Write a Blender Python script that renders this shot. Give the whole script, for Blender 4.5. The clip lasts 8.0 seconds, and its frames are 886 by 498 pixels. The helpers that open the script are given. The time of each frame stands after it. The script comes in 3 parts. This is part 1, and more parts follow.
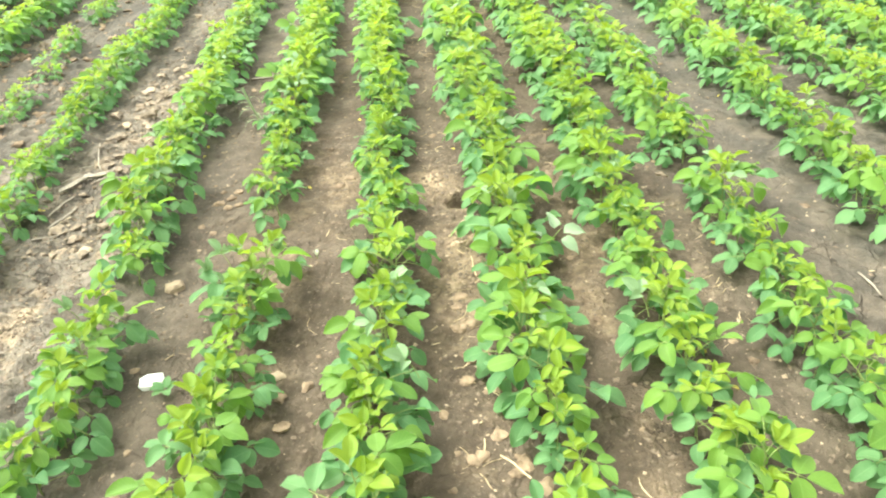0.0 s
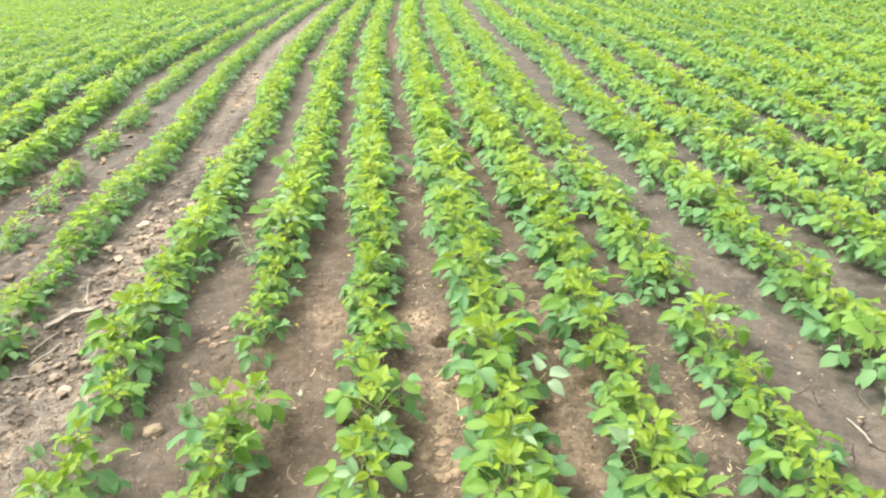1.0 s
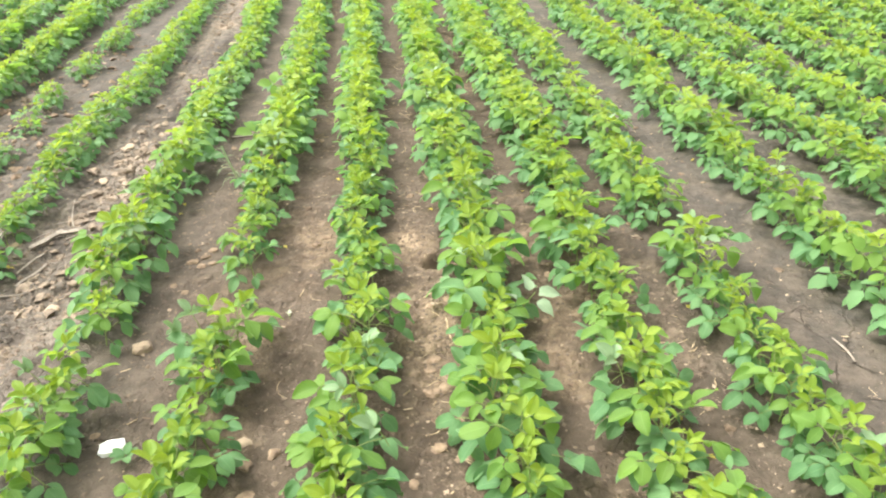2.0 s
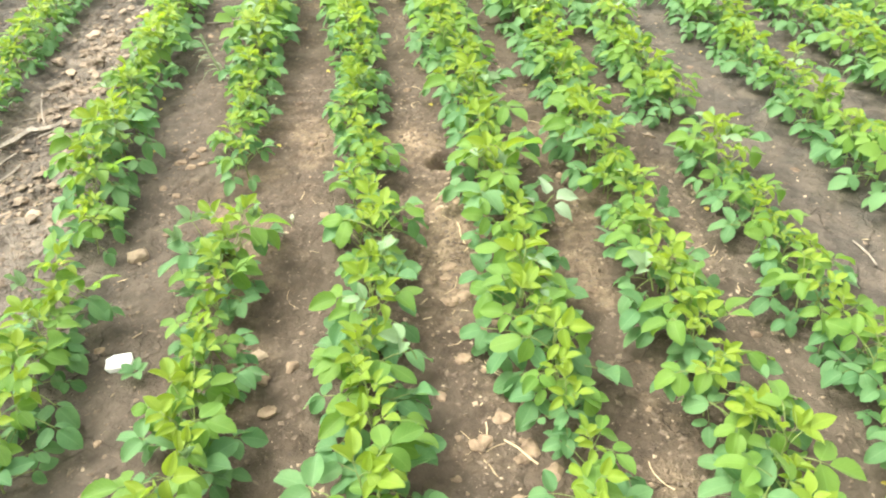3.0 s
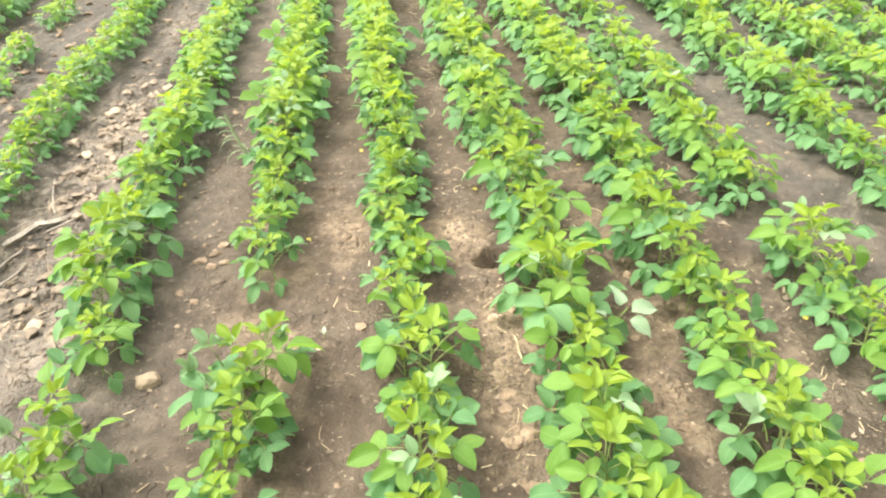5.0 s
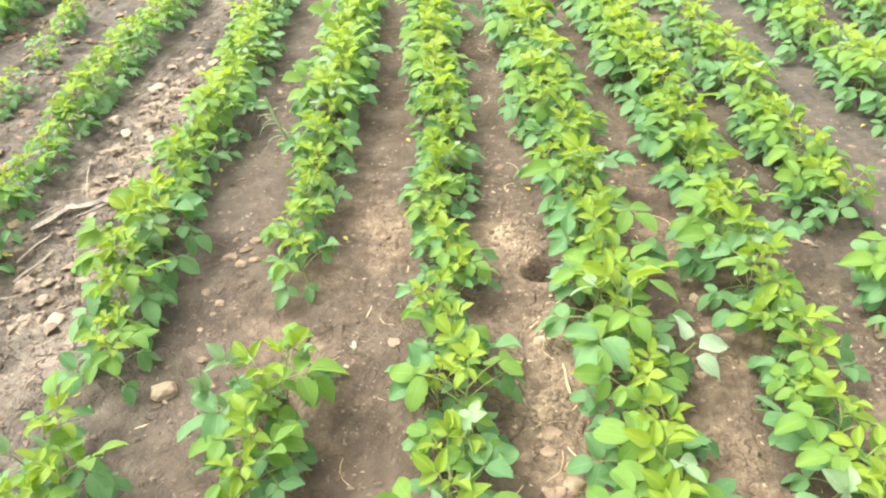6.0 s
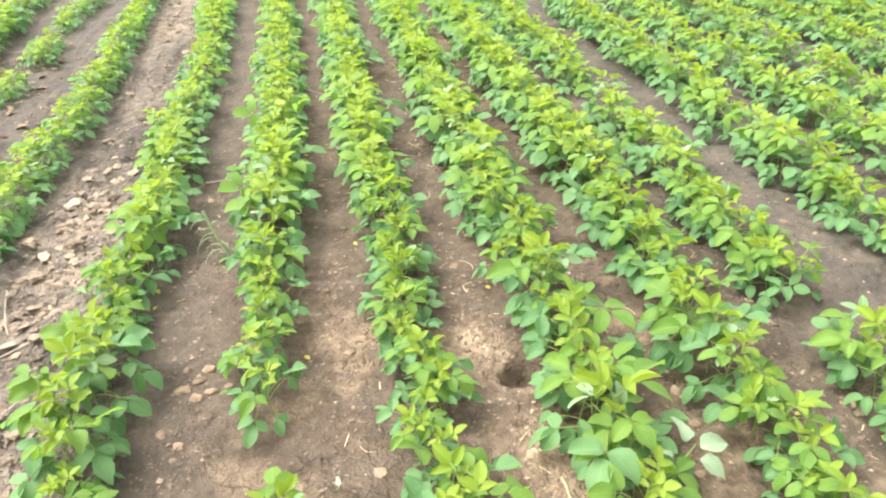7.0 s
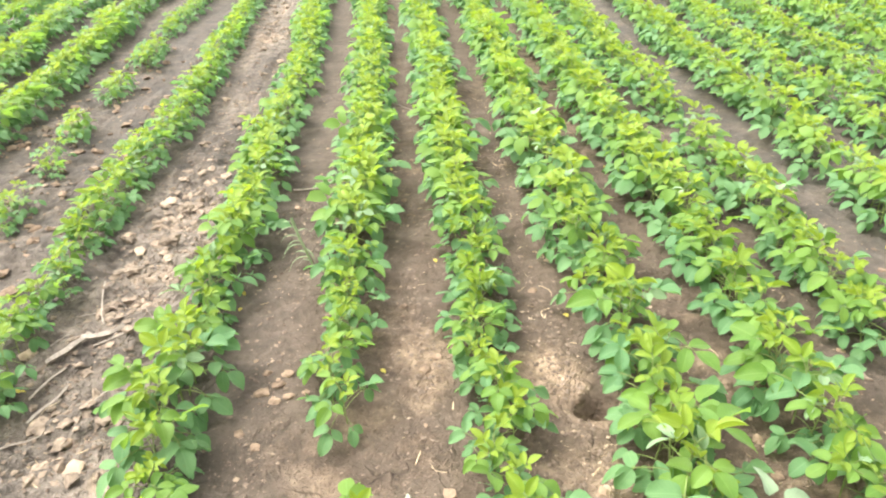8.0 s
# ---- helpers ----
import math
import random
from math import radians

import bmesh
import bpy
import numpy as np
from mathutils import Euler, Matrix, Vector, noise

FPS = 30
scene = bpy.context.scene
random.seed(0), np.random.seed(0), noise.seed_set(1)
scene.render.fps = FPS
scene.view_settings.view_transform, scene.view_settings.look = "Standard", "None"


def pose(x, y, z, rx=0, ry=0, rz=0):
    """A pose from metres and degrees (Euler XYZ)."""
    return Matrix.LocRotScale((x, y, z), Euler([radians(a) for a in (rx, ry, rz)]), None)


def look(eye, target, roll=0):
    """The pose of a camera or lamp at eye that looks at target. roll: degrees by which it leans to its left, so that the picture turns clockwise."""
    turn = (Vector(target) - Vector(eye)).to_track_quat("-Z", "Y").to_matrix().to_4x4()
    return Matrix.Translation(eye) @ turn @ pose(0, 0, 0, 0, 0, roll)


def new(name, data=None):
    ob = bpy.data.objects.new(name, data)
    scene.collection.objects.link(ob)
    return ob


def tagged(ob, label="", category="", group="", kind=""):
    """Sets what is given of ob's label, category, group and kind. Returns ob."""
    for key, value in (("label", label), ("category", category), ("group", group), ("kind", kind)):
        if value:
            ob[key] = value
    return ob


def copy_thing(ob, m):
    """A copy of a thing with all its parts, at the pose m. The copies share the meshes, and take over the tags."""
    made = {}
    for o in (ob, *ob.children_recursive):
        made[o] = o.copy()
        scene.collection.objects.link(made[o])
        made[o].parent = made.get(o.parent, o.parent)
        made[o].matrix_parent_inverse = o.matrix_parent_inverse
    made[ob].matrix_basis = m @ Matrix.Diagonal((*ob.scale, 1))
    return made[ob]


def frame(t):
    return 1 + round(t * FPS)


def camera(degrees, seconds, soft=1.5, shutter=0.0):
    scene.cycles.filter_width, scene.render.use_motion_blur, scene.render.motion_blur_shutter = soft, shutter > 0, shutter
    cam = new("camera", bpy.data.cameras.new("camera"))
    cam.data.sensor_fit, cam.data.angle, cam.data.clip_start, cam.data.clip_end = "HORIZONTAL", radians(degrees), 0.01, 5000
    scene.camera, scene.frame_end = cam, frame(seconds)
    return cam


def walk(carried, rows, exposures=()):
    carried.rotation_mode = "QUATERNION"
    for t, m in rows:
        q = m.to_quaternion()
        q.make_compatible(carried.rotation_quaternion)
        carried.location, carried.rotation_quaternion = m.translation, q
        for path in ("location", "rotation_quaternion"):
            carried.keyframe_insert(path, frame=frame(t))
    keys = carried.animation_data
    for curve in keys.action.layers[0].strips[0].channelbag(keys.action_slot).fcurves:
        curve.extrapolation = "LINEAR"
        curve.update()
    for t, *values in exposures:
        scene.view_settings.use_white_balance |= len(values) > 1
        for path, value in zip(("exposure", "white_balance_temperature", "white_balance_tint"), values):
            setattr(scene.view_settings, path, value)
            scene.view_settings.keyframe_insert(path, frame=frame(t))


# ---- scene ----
cam = camera(63.5, 8.0, soft=2.1)
PATH = [
    (0, (0.015, 0.152, 1.325), (0.074, 1.818, 0.22), -4.3),
    (0.2, (0.009, 0.141, 1.339), (0.027, 1.856, 0.31), -5.1),
    (0.4, (0.019, 0.153, 1.343), (0.072, 1.88, 0.335), -5.4),
    (0.5, (0.025, 0.153, 1.353), (0.089, 1.889, 0.361), -4.7),
    (0.7, (0.029, 0.157, 1.363), (0.111, 1.923, 0.428), -3.6),
    (1, (0.038, 0.172, 1.389), (0.151, 1.996, 0.576), -3.3),
    (1.2, (0.037, 0.166, 1.394), (0.115, 2.006, 0.614), -3.8),
    (1.5, (0.045, 0.166, 1.38), (0.114, 2.001, 0.587), -3.8),
    (1.8, (0.049, 0.166, 1.346), (0.159, 1.953, 0.454), -3.8),
    (2, (0.043, 0.174, 1.331), (0.163, 1.916, 0.356), -2.8),
    (2.2, (0.038, 0.2, 1.321), (0.15, 1.896, 0.268), -2.9),
    (3.3, (-0.175, 0.337, 1.306), (0.128, 1.868, 0.056), 0.1),
    (3.5, (-0.233, 0.365, 1.309), (0.147, 1.878, 0.056), 0.8),
    (3.8, (-0.27, 0.405, 1.318), (0.075, 1.96, 0.109), -1.4),
    (4, (-0.275, 0.43, 1.315), (0.082, 1.998, 0.126), -0.2),
    (4.2, (-0.266, 0.462, 1.321), (0.046, 2.045, 0.139), -1.2),
    (4.5, (-0.229, 0.557, 1.323), (-0.038, 2.18, 0.169), -1.8),
    (4.7, (-0.184, 0.598, 1.308), (0.009, 2.245, 0.19), -2.7),
    (5.8, (-0.069, 0.816, 1.261), (-0.133, 2.444, 0.099), -3.1),
    (6, (-0.086, 0.865, 1.258), (-0.102, 2.48, 0.079), -3.5),
    (6.2, (-0.122, 0.922, 1.257), (-0.068, 2.521, 0.056), -2.3),
    (6.5, (-0.189, 0.983, 1.293), (-0.024, 2.6, 0.127), -1.8),
    (6.7, (-0.208, 0.998, 1.313), (0.01, 2.689, 0.267), -2.8),
    (7, (-0.244, 0.995, 1.314), (0.017, 2.694, 0.291), -3.0),
    (7.2, (-0.253, 0.999, 1.306), (-0.016, 2.673, 0.238), -3.2),
    (7.5, (-0.272, 1.013, 1.309), (-0.06, 2.679, 0.222), -2.1),
    (7.8, (-0.295, 1.004, 1.322), (-0.227, 2.684, 0.238), -3.1),
    (8, (-0.288, 1.004, 1.339), (-0.209, 2.745, 0.358), -1.9),
]
walk(cam, [(t, look(eye, target, roll)) for t, eye, target, roll in PATH],
     exposures=[(0, 2.42, 6900, -6), (0.5, 2.34, 6850, -3), (1.0, 2.2, 6750, 5), (1.5, 2.14, 6700, 6), (2.0, 2.15, 6750, 5), (3.5, 2.31, 6900, 1), (4.5, 2.34, 6900, 3), (6.0, 2.33, 6800, 5), (6.5, 2.34, 6800, 6), (7.0, 2.29, 6750, 8), (7.5, 2.24, 6750, 8), (8.0, 2.3, 6700, 8)])

# ---- sky, sun ----
SUN_AZ, SUN_EL = radians(-75), radians(58)
world = bpy.data.worlds.new("hazy_sky")
scene.world = world
world.use_nodes = True
wn, wl = world.node_tree.nodes, world.node_tree.links
sky = wn.new("ShaderNodeTexSky")
sky.sky_type, sky.sun_disc = "NISHITA", False
sky.sun_elevation, sky.sun_rotation = SUN_EL, SUN_AZ
sky.air_density, sky.dust_density = 1.0, 6.0
haze = wn.new("ShaderNodeHueSaturation")
haze.inputs["Saturation"].default_value = 0.17
wl.new(sky.outputs["Color"], haze.inputs["Color"])
wl.new(haze.outputs["Color"], wn["Background"].inputs["Color"])
wn["Background"].inputs["Strength"].default_value = 0.15

sun_data = bpy.data.lights.new("sun", "SUN")
sun_data.energy, sun_data.angle, sun_data.color = 0.42, radians(90), (1.0, 0.95, 0.86)
sun = new("sun", sun_data)
way = Vector((math.sin(SUN_AZ) * math.cos(SUN_EL), math.cos(SUN_AZ) * math.cos(SUN_EL), math.sin(SUN_EL)))
sun.matrix_world = look(way * 50, (0, 0, 0))


# ---- materials ----
class Nodes:
    """Short hand for building a node material."""

    def __init__(self, name):
        self.mat = bpy.data.materials.new(name)
        self.mat.use_nodes = True
        self.t = self.mat.node_tree
        self.b = self.t.nodes["Principled BSDF"]
        self.out = self.t.nodes["Material Output"]

    def add(self, kind, **inputs):
        n = self.t.nodes.new(kind)
        for k, v in inputs.items():
            self.put(n, k.replace("_", " "), v)
        return n

    def put(self, n, key, v):
        sock = n.inputs[int(key[1:])] if key[0] == "i" and key[1:].isdigit() else n.inputs[key]
        if isinstance(v, bpy.types.NodeSocket):
            self.t.links.new(v, sock)
        else:
            sock.default_value = v

    def noise(self, scale, detail=4, rough=0.55, vec=None):
        n = self.add("ShaderNodeTexNoise", Scale=scale, Detail=detail, Roughness=rough)
        if vec:
            self.put(n, "Vector", vec)
        return n.outputs[0]

    def math(self, op, a, b=0.0, c=0.0):
        n = self.add("ShaderNodeMath", i0=a, i1=b, i2=c)
        n.operation = op
        return n.outputs[0]

    def span(self, v, a, b, lo=0.0, hi=1.0):
        n = self.add("ShaderNodeMapRange", Value=v)
        for k, x in zip(("From Min", "From Max", "To Min", "To Max"), (a, b, lo, hi)):
            n.inputs[k].default_value = x
        return n.outputs[0]

    def mix(self, f, a, b):
        n = self.t.nodes.new("ShaderNodeMix")
        n.data_type = "RGBA"
        for sock, v in ((n.inputs[0], f), (n.inputs[6], a), (n.inputs[7], b)):
            if isinstance(v, bpy.types.NodeSocket):
                self.t.links.new(v, sock)
            else:
                sock.default_value = (*v, 1) if isinstance(v, tuple) else v
        return n.outputs[2]

    def bump(self, height, strength, distance):
        n = self.add("ShaderNodeBump", Height=height, Strength=strength, Distance=distance)
        self.t.links.new(n.outputs[0], self.b.inputs["Normal"])
        return n.outputs[0]

    def color(self, v):
        self.put(self.b, "Base Color", v)


def leaf_material(name, dark, light, rough, through_share, worn=0.0):
    """Leaf blade: two greens, pale midrib and side veins, light passing through the blade."""
    m = Nodes(name)
    geo = m.t.nodes.new("ShaderNodeNewGeometry")
    info = m.t.nodes.new("ShaderNodeObjectInfo")
    rnd = m.math("FRACT", m.math("ADD", m.math("MULTIPLY", geo.outputs["Random Per Island"], 0.45), info.outputs["Random"]))
    pos = geo.outputs["Position"]
    patch = m.noise(55, 3, 0.6, pos)
    f = m.math("ADD", m.math("MULTIPLY", rnd, 0.75), m.math("MULTIPLY", m.math("SUBTRACT", patch, 0.4), 1.3))
    area = m.math("MULTIPLY", m.math("SUBTRACT", m.noise(2.6, 3, 0.55, pos), 0.5), 1.5)
    f = m.math("ADD", f, area)
    f = m.math("MINIMUM", m.math("MAXIMUM", f, -0.25), 1.3)
    col = m.mix(f, dark, light)
    uv = m.add("ShaderNodeSeparateXYZ", Vector=m.t.nodes.new("ShaderNodeUVMap").outputs[0])
    off = m.math("ABSOLUTE", m.math("SUBTRACT", uv.outputs[0], 0.5))
    rib = m.span(off, 0.0, 0.045, 1.0, 0.0)
    veins = m.math("SINE", m.math("MULTIPLY", m.math("SUBTRACT", uv.outputs[1], m.math("MULTIPLY", off, 0.7)), 50.0))
    vein = m.math("MAXIMUM", rib, m.span(veins, 0.75, 1.0, 0.0, 0.4))
    pale = tuple(min(1.0, c * 1.25 + 0.03) for c in light)
    col = m.mix(m.math("MULTIPLY", vein, 0.55), col, pale)
    if worn:
        spots = m.span(m.noise(120, 2, 0.5, pos), 0.66, 0.72, 0.0, worn)
        col = m.mix(spots, col, (0.22, 0.15, 0.05))
    m.color(col)
    m.b.inputs["Roughness"].default_value = rough
    m.b.inputs["Specular IOR Level"].default_value = 0.33
    m.b.inputs["Sheen Weight"].default_value = 0.12
    m.b.inputs["Sheen Roughness"].default_value = 0.5
    normal = m.bump(m.math("ADD", m.math("MULTIPLY", vein, -0.6), m.noise(160, 2, 0.5, pos)), 0.35, 0.0012)
    tr = m.t.nodes.new("ShaderNodeBsdfTranslucent")
    m.put(tr, "Color", m.mix(0.5, col, tuple(c * k for c, k in zip(light, (1.3, 1.25, 0.6)))))
    m.put(tr, "Normal", normal)
    mx = m.t.nodes.new("ShaderNodeMixShader")
    mx.inputs[0].default_value = through_share
    m.t.links.new(m.b.outputs[0], mx.inputs[1])
    m.t.links.new(tr.outputs[0], mx.inputs[2])
    m.t.links.new(mx.outputs[0], m.out.inputs[0])
    return m.mat


def grainy(name, a, b, scale, rough, bump=0.3, depth=0.002):
    """Two mottled colours with a fine rough relief."""
    m = Nodes(name)
    geo = m.t.nodes.new("ShaderNodeNewGeometry")
    info = m.t.nodes.new("ShaderNodeObjectInfo")
    big = m.noise(scale, 5, 0.65, geo.outputs["Position"])
    rnd = m.math("FRACT", m.math("ADD", geo.outputs["Random Per Island"], info.outputs["Random"]))
    f = m.math("ADD", m.span(big, 0.3, 0.7, -0.2, 0.7), m.math("MULTIPLY", rnd, 0.5))
    m.color(m.mix(f, a, b))
    m.b.inputs["Roughness"].default_value = rough
    m.b.inputs["Specular IOR Level"].default_value = 0.25
    m.bump(m.noise(scale * 6, 4, 0.7, geo.outputs["Position"]), bump, depth)
    return m.mat


LEAF_OLD = leaf_material("leaf_old", (0.084, 0.200, 0.080), (0.142, 0.272, 0.108), 0.60, 0.50, 0.2)
LEAF_MID = leaf_material("leaf_mid", (0.102, 0.214, 0.038), (0.166, 0.286, 0.050), 0.54, 0.54)
LEAF_NEW = leaf_material("leaf_new", (0.150, 0.248, 0.026), (0.228, 0.314, 0.032), 0.54, 0.52)
# pale undersides; the same colour also paints whitish glints on the rows
LEAF_PALE = leaf_material("leaf_underside_and_glint", (0.125, 0.215, 0.095), (0.195, 0.29, 0.15), 0.7, 0.3)
LEAF_BLEACHED = leaf_material("leaf_bleached", (0.32, 0.35, 0.25), (0.46, 0.48, 0.38), 0.7, 0.2)
LEAF_YELLOW = leaf_material("leaf_yellow", (0.36, 0.29, 0.04), (0.48, 0.40, 0.08), 0.5, 0.3, 0.6)
LEAF_WILT = leaf_material("leaf_wilted", (0.145, 0.22, 0.12), (0.225, 0.30, 0.185), 0.8, 0.2)
STEM = grainy("green_stem", (0.13, 0.19, 0.05), (0.22, 0.26, 0.09), 60, 0.6)
STICK = grainy("weathered_stick", (0.18, 0.15, 0.125), (0.40, 0.345, 0.285), 70, 0.85)
FLAKE = grainy("dry_crust_flake", (0.10, 0.078, 0.060), (0.33, 0.255, 0.190), 40, 0.95, 0.6, 0.003)
CRUMB = grainy("soil_crumb", (0.080, 0.060, 0.047), (0.225, 0.170, 0.126), 60, 0.95, 0.5, 0.002)
STRAW = grainy("dry_straw", (0.32, 0.23, 0.14), (0.55, 0.44, 0.29), 80, 0.75)
CLOD = grainy("dry_clod", (0.085, 0.058, 0.041), (0.34, 0.245, 0.17), 30, 0.95, 0.6, 0.004)
ROCK = grainy("pale_rock", (0.25, 0.185, 0.13), (0.40, 0.31, 0.225), 35, 0.85, 0.5, 0.003)
WHITE_ROCK = grainy("white_rock", (0.72, 0.70, 0.66), (0.86, 0.85, 0.82), 45, 0.8, 0.4, 0.002)
GRASS = grainy("weed_blade", (0.13, 0.19, 0.09), (0.25, 0.31, 0.16), 60, 0.55)


def soil_material():
    """Silty loam: dark damp smooth soil, dry pale crust, crumbs and shrinkage cracks."""
    m = Nodes("field_soil")
    geo = m.t.nodes.new("ShaderNodeNewGeometry")
    pos = geo.outputs["Position"]
    dry = m.add("ShaderNodeAttribute")
    dry.attribute_name = "dryness_and_shade"
    d = m.math("ADD", dry.outputs["Fac"], m.math("MULTIPLY", m.math("SUBTRACT", m.noise(11, 8, 0.75, pos), 0.5), 1.5))
    fine = m.span(m.noise(120, 4, 0.6, pos), 0.28, 0.72)
    mid = m.span(m.noise(30, 4, 0.55, pos), 0.34, 0.66)
    lumpy = m.span(m.noise(17, 3, 0.5, pos), 0.35, 0.65)
    silt_and_lens_grey = m.add("ShaderNodeAttribute")
    silt_and_lens_grey.attribute_name = "silt_and_lens_grey"
    split = m.add("ShaderNodeAttribute")
    split.attribute_name = "cracked"
    damp = m.mix(mid, (0.065, 0.047, 0.034), (0.095, 0.070, 0.051))
    # greyer, darker soil: silt on the left strip, elsewhere lens falloff put into colour
    damp = m.mix(silt_and_lens_grey.outputs["Fac"], damp, m.mix(mid, (0.051, 0.044, 0.038), (0.080, 0.069, 0.059)))
    crust = m.mix(m.mix(0.5, lumpy, mid), (0.108, 0.078, 0.055), (0.285, 0.210, 0.146))
    crust = m.mix(silt_and_lens_grey.outputs["Fac"], crust, m.mix(m.mix(0.5, lumpy, mid), (0.096, 0.080, 0.067), (0.255, 0.215, 0.178)))
    smear = m.span(m.noise(7.0, 5, 0.6, pos), 0.42, 0.66)
    damp = m.mix(m.math("MULTIPLY", smear, 0.5), damp, m.mix(mid, (0.120, 0.094, 0.072), (0.170, 0.134, 0.103)))
    wet = m.span(d, 0.36, 0.74)
    col = m.mix(wet, damp, crust)
    col = m.mix(m.span(d, 0.95, 1.5, 0.0, 1.0), col, (0.52, 0.385, 0.265))
    col = m.mix(m.math("MULTIPLY", m.span(fine, 0.3, 0.9, 0.0, 0.45), m.span(d, 0.2, 0.7, 0.35, 1.0)), col, m.mix(0.45, col, (0.06, 0.042, 0.032)))
    specks = m.span(m.noise(210, 2, 0.5, pos), 0.70, 0.75, 0.0, 0.7)
    col = m.mix(specks, col, (0.42, 0.32, 0.22))
    shift = m.add("ShaderNodeVectorMath", i0=m.add("ShaderNodeTexNoise", Vector=pos, Scale=11.0, Detail=4.0).outputs[1], i1=(0.13, 0.13, 0.0))
    shift.operation = "MULTIPLY"
    moved = m.add("ShaderNodeVectorMath", i0=pos, i1=shift.outputs[0])
    vor = m.add("ShaderNodeTexVoronoi", Vector=moved.outputs[0], Scale=6.0)
    vor.feature = "DISTANCE_TO_EDGE"
    gate = m.math("MULTIPLY", m.span(m.noise(5.0, 2, 0.5, pos), 0.46, 0.58), split.outputs["Fac"])
    crack = m.math("MULTIPLY", m.span(vor.outputs["Distance"], 0.004, 0.018, 1.0, 0.0), gate)
    # shade down in the cracks, painted as dark lines
    col = m.mix(m.math("MULTIPLY", crack, 0.7), col, (0.034, 0.025, 0.019))
    lumps = m.add("ShaderNodeTexVoronoi", Vector=moved.outputs[0], Scale=22.0)
    lumps.feature = "DISTANCE_TO_EDGE"
    seams = m.math("MULTIPLY", m.span(lumps.outputs["Distance"], 0.01, 0.10, 1.0, 0.0), m.math("MULTIPLY", m.span(d, 0.45, 0.8), m.span(m.noise(6, 3, 0.6, pos), 0.45, 0.6)))
    # crevices between lumps darkened in the colour, as shade would
    col = m.mix(m.math("MULTIPLY", seams, 0.18), col, (0.055, 0.043, 0.036))
    m.color(col)
    m.put(m.b, "Roughness", m.span(d, 0.2, 0.8, 0.78, 0.97))
    m.b.inputs["Specular IOR Level"].default_value = 0.2
    grain = m.math("ADD", m.math("MULTIPLY", fine, 0.22), m.math("ADD", m.math("MULTIPLY", mid, 0.5), m.math("MULTIPLY", lumpy, 0.7)))
    h = m.math("ADD", m.math("MULTIPLY", grain, m.span(d, 0.1, 0.7, 0.45, 1.0)), m.math("ADD", m.math("MULTIPLY", crack, -0.9), m.math("MULTIPLY", seams, -0.35)))
    m.bump(h, 1.0, 0.018)
    return m.mat


SOIL = soil_material()

# ---- the lie of the land ----
LATTICE = np.random.RandomState(7).rand(256, 256)


def value_noise(x, y, size, seed):
    """Smooth noise between 0 and 1 with bumps of about that size in metres."""
    u, v = x / size + seed * 17.3, y / size + seed * 9.7
    i, j = np.floor(u).astype(int), np.floor(v).astype(int)
    a, b = u - i, v - j
    a, b = a * a * (3 - 2 * a), b * b * (3 - 2 * b)
    n = lambda p, q: LATTICE[p % 256, q % 256]
    return (n(i, j) * (1 - a) + n(i + 1, j) * a) * (1 - b) + (n(i, j + 1) * (1 - a) + n(i + 1, j + 1) * a) * b


def bend(y):
    """The rows sweep gently to the right far ahead."""
    return 0.0045 * np.clip(np.asarray(y, float) - 8, 0, 14) ** 2


def fan(y):
    """The rows draw slightly apart as the ground rises beyond the nearest metres."""
    u = np.clip((np.asarray(y, float) - 5) / 4, 0, 1)
    return 1 + 0.13 * u * u * (3 - 2 * u)


def across(x, y):
    """The place across the rows, as if they ran straight."""
    return (x - bend(y)) / fan(y)


def blob(x, y, cx, cy, rx, ry):
    return np.exp(-(((x - cx) / rx) ** 2 + ((y - cy) / ry) ** 2))


def ground_z(x, y):
    x, y = np.asarray(x, float), np.asarray(y, float)
    near = np.clip(1 - (np.hypot(x, y - 3) - 12) / 10, 0, 1)
    rough = 0.7 + 2.2 * np.exp(-((across(x, y) + 1.25) / 0.26) ** 4) + 1.6 * np.exp(-((across(x, y) + 2.0) / 0.32) ** 4)
    z = 0.020 * (value_noise(x, y, 0.55, 1) - 0.5)
    z = z + rough * (0.017 * (value_noise(x, y, 0.13, 2) - 0.5) + 0.013 * (value_noise(x, y, 0.052, 3) - 0.5) + 0.007 * (value_noise(x, y, 0.024, 4) - 0.5))
    z = z - 0.105 * np.exp(-(((x - 0.183) / 0.056) ** 2 + ((y - 2.46) / 0.040) ** 2) ** 2) + 0.012 * blob(x, y, 0.09, 2.62, 0.08, 0.12)
    return z * near


